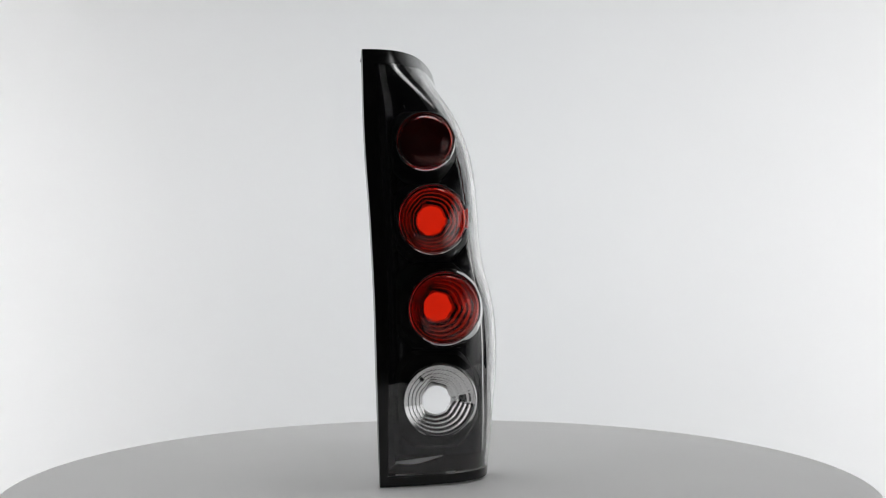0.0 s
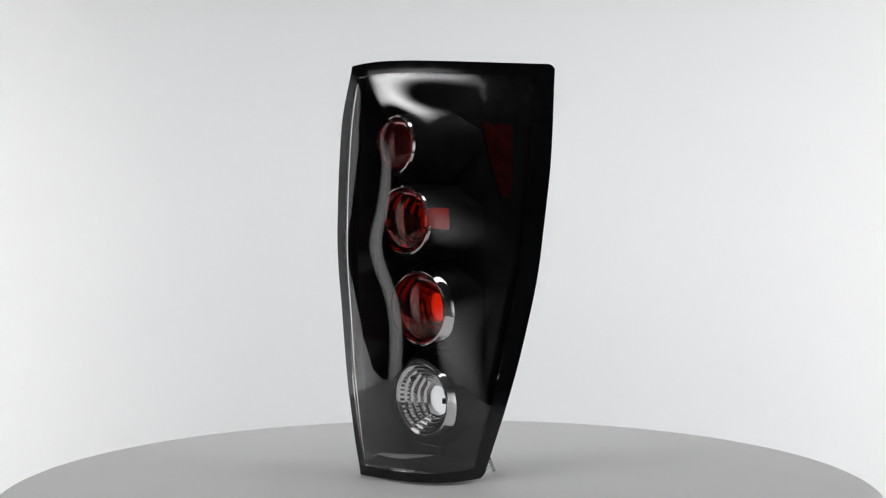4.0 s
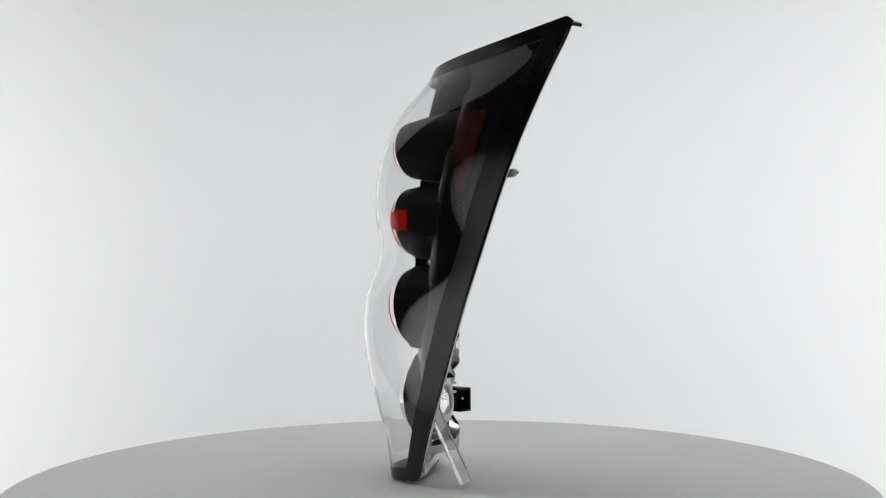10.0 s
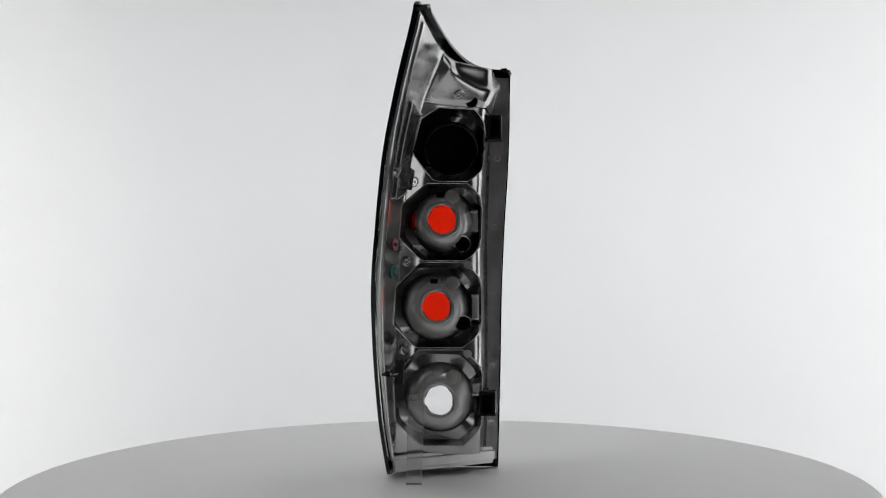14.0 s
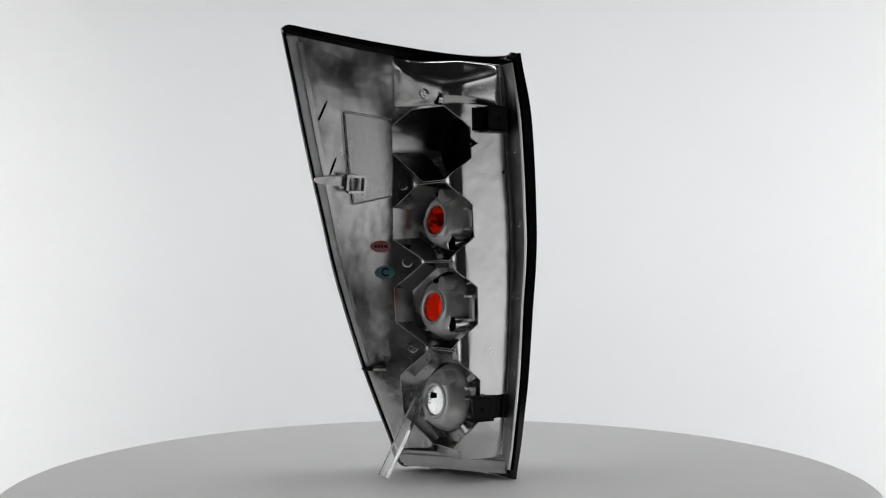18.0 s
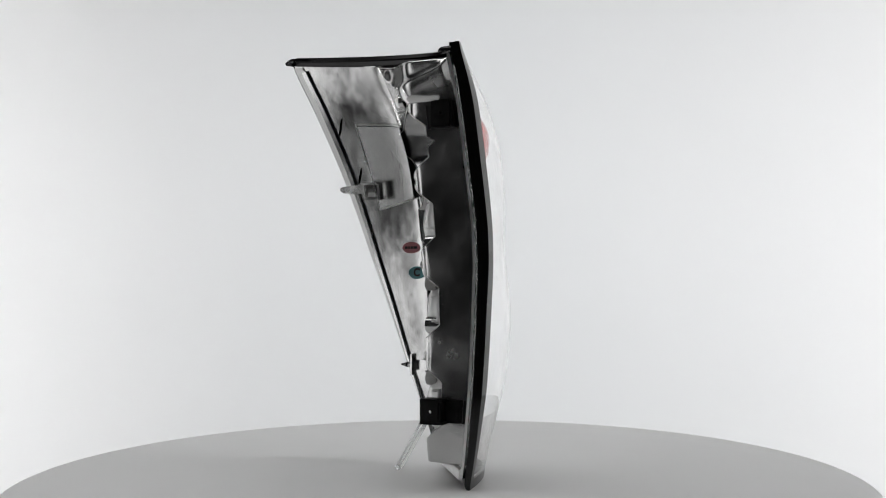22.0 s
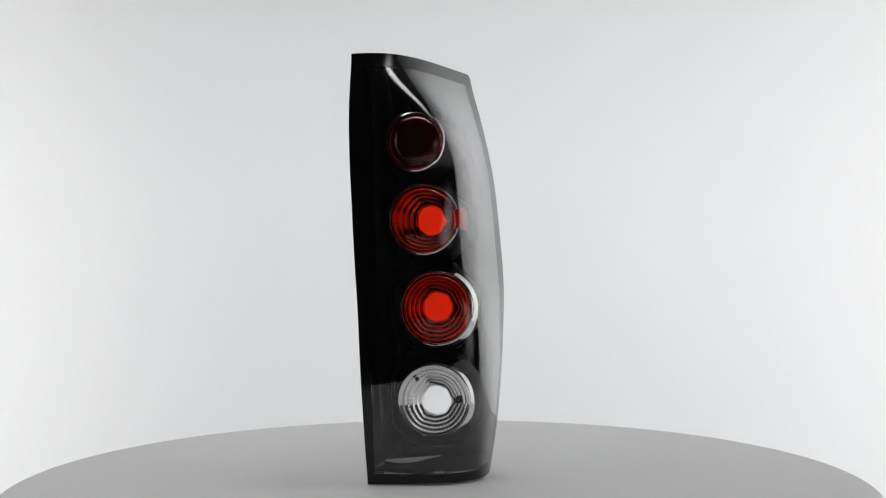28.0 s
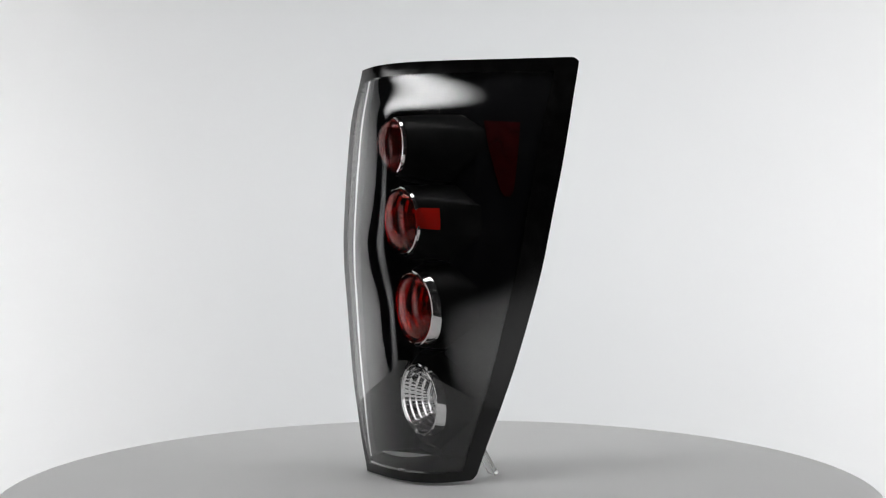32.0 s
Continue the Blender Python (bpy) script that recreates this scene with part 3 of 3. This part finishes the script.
# soft gusset over the top pocket: a ridge that dips in the middle, steep above and gentle below


def gusset_at(q, z):
    ridge = .4455 + .0205 * (math.sqrt(((q - .12) / 1.45) ** 2 + .004) - .063)
    d = (z - ridge) / (.007 if z > ridge else .016)
    ends = min(1, max(0, (q + 1.5) / .35)) * min(1, max(0, (1.75 - q) / .35))
    border = min(1, max(0, (z - .4275) / .006)) * min(1, max(0, (.4735 - z) / .004))
    return sheet(q, z + max(0, z - .42) / .054 * .022 * (max(q, 0) / 3) ** 2, -.0021 - .0080 * ends * border / (1 + d * d))


part("gusset", shell(gusset_at, [-1.5 + .065 * k for k in range(51)], [.4275 + .046 * k / 26 for k in range(27)], .0005, out=-1), [METAL, METAL], light, "softly ridged metallised gusset", 180)


def on_gusset(q, z):
    p, a, b = gusset_at(q, z), gusset_at(q + .03, z), gusset_at(q, z + .002)
    nrm = (a - p).cross(b - p).normalized()
    return p, nrm if nrm.y > 0 else -nrm


# shelf along the bottom edge, straight from rim to rim


def bottom_shelf(u, v):
    z = .007 + .019 * v
    a, b = Vector((side_x(z) - .0085, side_y(z) - .003, z)), Vector((back_x(z) + .006, back_y(z) + .006, z))
    return a.lerp(b, u) + Vector((-.004, .006, 0)) * (.6 if .2 < v < .8 else 0)


part("bottom_lip", shell(bottom_shelf, GRID, (0, .18, .24, .76, .82, 1), .003), [LIP, LIP], light, "bright metallised flange along the bottom", 25)

# bosses on the folds between the pockets, each a ring with three dimples
for q, z in ((0, 0), (1.55, .341), (1.55, .250), (1.5, .148)):
    p, p2, p3 = sheet(q, z, -.0025), sheet(q + .02, z, -.0025), sheet(q, z + .004, -.0025)
    nrm = (p2 - p).cross(p3 - p).normalized()
    nrm = nrm if nrm.y > 0 else -nrm
    if not z:
        p, nrm = on_gusset(.66, .4395)
    boss = part("boss", revolve([(.0062, 0), (.0062, .0012), (.0052, .0016), (.0048, .0008), (0, .0008)], frame_at(p, nrm), 28), METAL, light)
    for k in range(3):
        a = 2.094 * k
        part("dimple", revolve([(.0012, 0), (.0012, .0022), (0, .0024)], frame_at(p, nrm) @ pose(.0024 * math.cos(a), .0024 * math.sin(a), 0), 10), CHROME, boss)

# grey moulding pegs, dark holes and slots on the backs of the bowls
for x, z in ((-.018, .3256), (-.018, .2245), (-.018, .1155)):
    part("peg", rod((x, -.010, z), (x, .0045, z), .0084, .0080), PEG, light, "grey moulding peg")
top_hole = on_gusset(.33, .4335)[0]
for x, y, z, r, deep in ((-.030, -.003, .2705, .0085, .02), (-.030, -.003, .1775, .0085, .02), (top_hole.x, top_hole.y + .001, top_hole.z, .0065, .005)):
    part("drain_hole", revolve([(r, -deep), (r, 0), (r * 1.12, .0005), (r * 1.14, -deep)], frame_at((x, y, z), (0, 1, 0)), 24, True), METAL, light)
    # black disc for the darkness inside the hole
    part("hole_shade_fill", rod((x, y - .004, z), (x, y - .0005, z), r, r), HOLE_SHADE, light)
# solid black boxes in place of the shade in the slots
for x, z in ((-.004, .3285), (.004, .2265), (.028, .0905)):
    part("slot", box(bmesh.new(), (x - .004, -.012, z - .003), (x + .004, .0008, z + .003), bevel=.0006), HOLE_SHADE, light)
# raised marks under the socket holes
for x, y, z in ((-.0073, -.0056, .2700), (0, -.0040, .1680)):
    for k in range(4):
        part("raised_mark", box(bmesh.new(), (x - .0078 + .004 * k, y - .004, z - .0018), (x - .0052 + .004 * k, y + .0012, z + .0018), bevel=.0003), SATIN, light)
for z in (.246, .142):
    p = sheet(.16, z, -.0022)
    part("plug", rod(p - Vector((0, .001, 0)), p + Vector((0, .001, 0)), .0048, .0048), SATIN, light)
for z0, z1 in ((.285, .311), (.181, .211), (.092, .106)):
    tabs = box(bmesh.new(), (-.0465, -.024, z0), (-.0385, -.020, z1), bevel=.0008)
    box(tabs, (-.0465, -.020, z0), (-.0385, -.0135, z0 + .003), bevel=.0006)
    box(tabs, (-.0465, -.020, z1 - .003), (-.0385, -.0135, z1), bevel=.0006)
    part("bulb_tab", tabs, SATIN, light)


def clip(x0, x1, y0, y1, y2, z0, z1, hy):
    """A black moulded clip: a plate with a hole, two flanges, and a web out to the rim."""
    bm = bmesh.new()
    edges = []
    hz = (z0 + z1) / 2
    for loop in ([(y0, z0), (y1, z0), (y1, z1), (y0, z1)], [(hy + .0022 * math.cos(.4 * k), hz + .0022 * math.sin(.4 * k)) for k in range(16)]):
        vs = [bm.verts.new((x0, y, z)) for y, z in loop]
        edges += [bm.edges.new((a, b)) for a, b in zip(vs, vs[1:] + vs[:1])]
    bmesh.ops.triangle_fill(bm, edges=edges, use_beauty=True)
    made = bmesh.ops.extrude_face_region(bm, geom=bm.faces[:])
    bmesh.ops.translate(bm, verts=[e for e in made["geom"] if isinstance(e, bmesh.types.BMVert)], vec=(.003, 0, 0))
    for z in (z0, z1 - .003):
        box(bm, (x0, y2, z), (x1, y1, z + .003), bevel=.0005)
    box(bm, (x1 - .003, y2, z0 + .002), (x1, y1 - .008, z1 - .002), bevel=.0005)
    box(bm, (x0 + .001, y0 - .003, z0), (x1, y0, z1), bevel=.0005)
    bmesh.ops.recalc_face_normals(bm, faces=bm.faces)
    return bm


part("clip", clip(-.0742, -.059, -.050, -.028, -.050, .3965, .4255, -.0405), RUBBER, light, "black plastic mounting clip")
part("clip", clip(-.0661, -.047, -.030, -.0085, -.036, .069, .097, -.0203), RUBBER, light, "black plastic mounting clip")


# each clip's strap along the inner wall to the rim
for z0, z1 in ((.398, .424), (.070, .096)):
    strap = shell(lambda u, v: sheet(-.45 - 1.5 * u, z0 + (z1 - z0) * v, -.0026 - .003 * (.12 < u < .42 or .6 < u < .9)), spread([(0, 1, 16)]), spread([(0, 1, 3)]), .0024)
    part("clip_strap", strap, [RUBBER, RUBBER], light, "black plastic strap of the mounting clip")

# locating tongue and pin at the side edge
def tongue(u, v):
    """A flat tongue that narrows to a round tip beyond the flange."""
    y = .108 + .038 * u
    half = .0058 * (1 - .35 * u) * (1 if u < .85 else math.sqrt(max(.05, 1 - ((u - .85) / .15) ** 2)))
    return on_side(min(y, .1395), .342 + half * (2 * v - 1), -.010) + Vector((0, max(0, y - .1395), 0))


holder = part("pin_bracket", flat(lambda u, v, lift: on_side(.0835 + .003 * u, .328 + .020 * v, lift), -.012, .009, 2, 4), METAL, light)
for y0, y1, z0, z1 in ((.105, .108, .332, .350), (.0865, .105, .347, .350), (.0865, .105, .329, .332)):
    part("bracket_bar", flat(lambda u, v, lift: on_side(y0 + (y1 - y0) * u, z0 + (z1 - z0) * v, lift), -.012, .009, 3, 3), METAL, holder)
part("tongue", shell(tongue, spread([(0, .85, 6), (.85, 1, 5)]), spread([(0, 1, 4)]), .003), [METAL, METAL], holder)
block = part("pin_bracket", flat(lambda u, v, lift: on_side(.026 + .022 * u, .119 + .012 * v, lift), -.009, .006, 3, 3), METAL, light)
part("bracket_bar", flat(lambda u, v, lift: on_side(.046 + .0025 * u, .113 + .026 * v, lift), -.013, .010, 2, 3), METAL, block)
part("pin", rod(on_side(.047, .1245, -.0075), (.0475, .062, .1243), .0040, .0034), METAL, block)
part("pin_tip", rod((.0475, .062, .1243), (.052, .074, .124), .0034, .0010), RUBBER, block, "dark pointed pin tip")
# round bosses along the inner flange
for z in (.378, .293, .210, .123, .055):
    p, p2 = (Vector(lip_inner(u, (z - .012) / .462)) for u in (.5, .7))
    part("flange_boss", revolve([(.0040, 0), (.0040, .0032), (.0036, .0035), (.0030, .0033), (0, .0033)], frame_at(p - Vector((0, .0022, 0)), Vector((0, 0, 1)).cross(p2 - p)), 24), LIP, light)


# oval stickers
def oval(y, z, w, h, colour, label):
    p = on_side(y, z, -.0030)
    t = (on_side(y - .004, z, -.0030) - on_side(y + .004, z, -.0030)).normalized()
    up = Vector((0, 0, 1))
    m = Matrix((( t.x, up.x, t.cross(up).x, p.x), (t.y, up.y, t.cross(up).y, p.y), (t.z, up.z, t.cross(up).z, p.z), (0, 0, 0, 1)))
    disc = revolve([(1, 0), (1, .0003), (0, .0003)], m @ Matrix.Diagonal((w / 2, h / 2, 1, 1)), 40)
    return part("sticker", disc, vary(material("sticker_paper", colour, .5), tuple(.9 * k for k in colour), colour, 120), light, label), m


INK = material("sticker_ink", (.02, .02, .022), .6)
teal, m_teal = oval(.047, .2376, .024, .0155, (.10, .30, .32), "teal oval sticker with a black letter C")
text = bpy.data.curves.new("letter", "FONT")
text.body, text.size, text.align_x, text.align_y, text.extrude, text.offset = "C", .0135, "CENTER", "CENTER", .00012, .0005
holder = new("letter", text)
letter_mesh = bpy.data.meshes.new_from_object(holder)
bpy.data.objects.remove(holder)
letter_mesh.transform(m_teal @ Matrix.Translation((0, 0, .0005)))
letter_mesh.materials.clear()
letter_mesh.materials.append(INK)
new("letter", letter_mesh).parent = teal
pink, m_pink = oval(.0535, .2685, .025, .0140, (.52, .19, .21), "pink oval sticker with a dark line of print")
for k, (x0, x1) in enumerate(((-.0085, -.005), (-.0042, -.0012), (-.0004, .0028), (.0036, .0085))):
    part("print_bar", box(bmesh.new(), (x0, -.0016, .0004), (x1, .0016, .0006), m_pink), INK, pink)

# ---------------------------------------------------------------- stand
prop = tagged(new("display_prop"), "clear acrylic bar propping the tail light on the turntable", "display stand")
top, foot = Vector((.0240, .011, .089)), Vector((.0190, .0615, .0022))
axis = (foot - top)
m = Matrix.Translation((top + foot) / 2) @ axis.to_track_quat("Z", "Y").to_matrix().to_4x4()
bar = part("bar", box(bmesh.new(), (-.0088, -.0028, -axis.length / 2), (.0088, .0028, axis.length / 2), m, .0005), ACRYLIC, prop, "", 0)
bar.visible_shadow = False
# the short hook at its top, laid into the bulb opening
tip, tail = Vector((.0180, .0020, .0935)), Vector((.0290, .0200, .0935))
m = Matrix.Translation((tip + tail) / 2) @ (tail - tip).to_track_quat("Z", "Y").to_matrix().to_4x4()
hook = part("hook", box(bmesh.new(), (-.0028, -.0030, -(tail - tip).length / 2), (.0028, .0030, (tail - tip).length / 2), m, .0006), ACRYLIC, prop, "", 0)
hook.visible_shadow = False


def motions():
    rows = [(t, pose(0, 0, 0, 0, 0, -360 * t / 26.883)) for t in range(33)]
    for thing in (light, prop, table):
        walk(thing, rows)


motions()
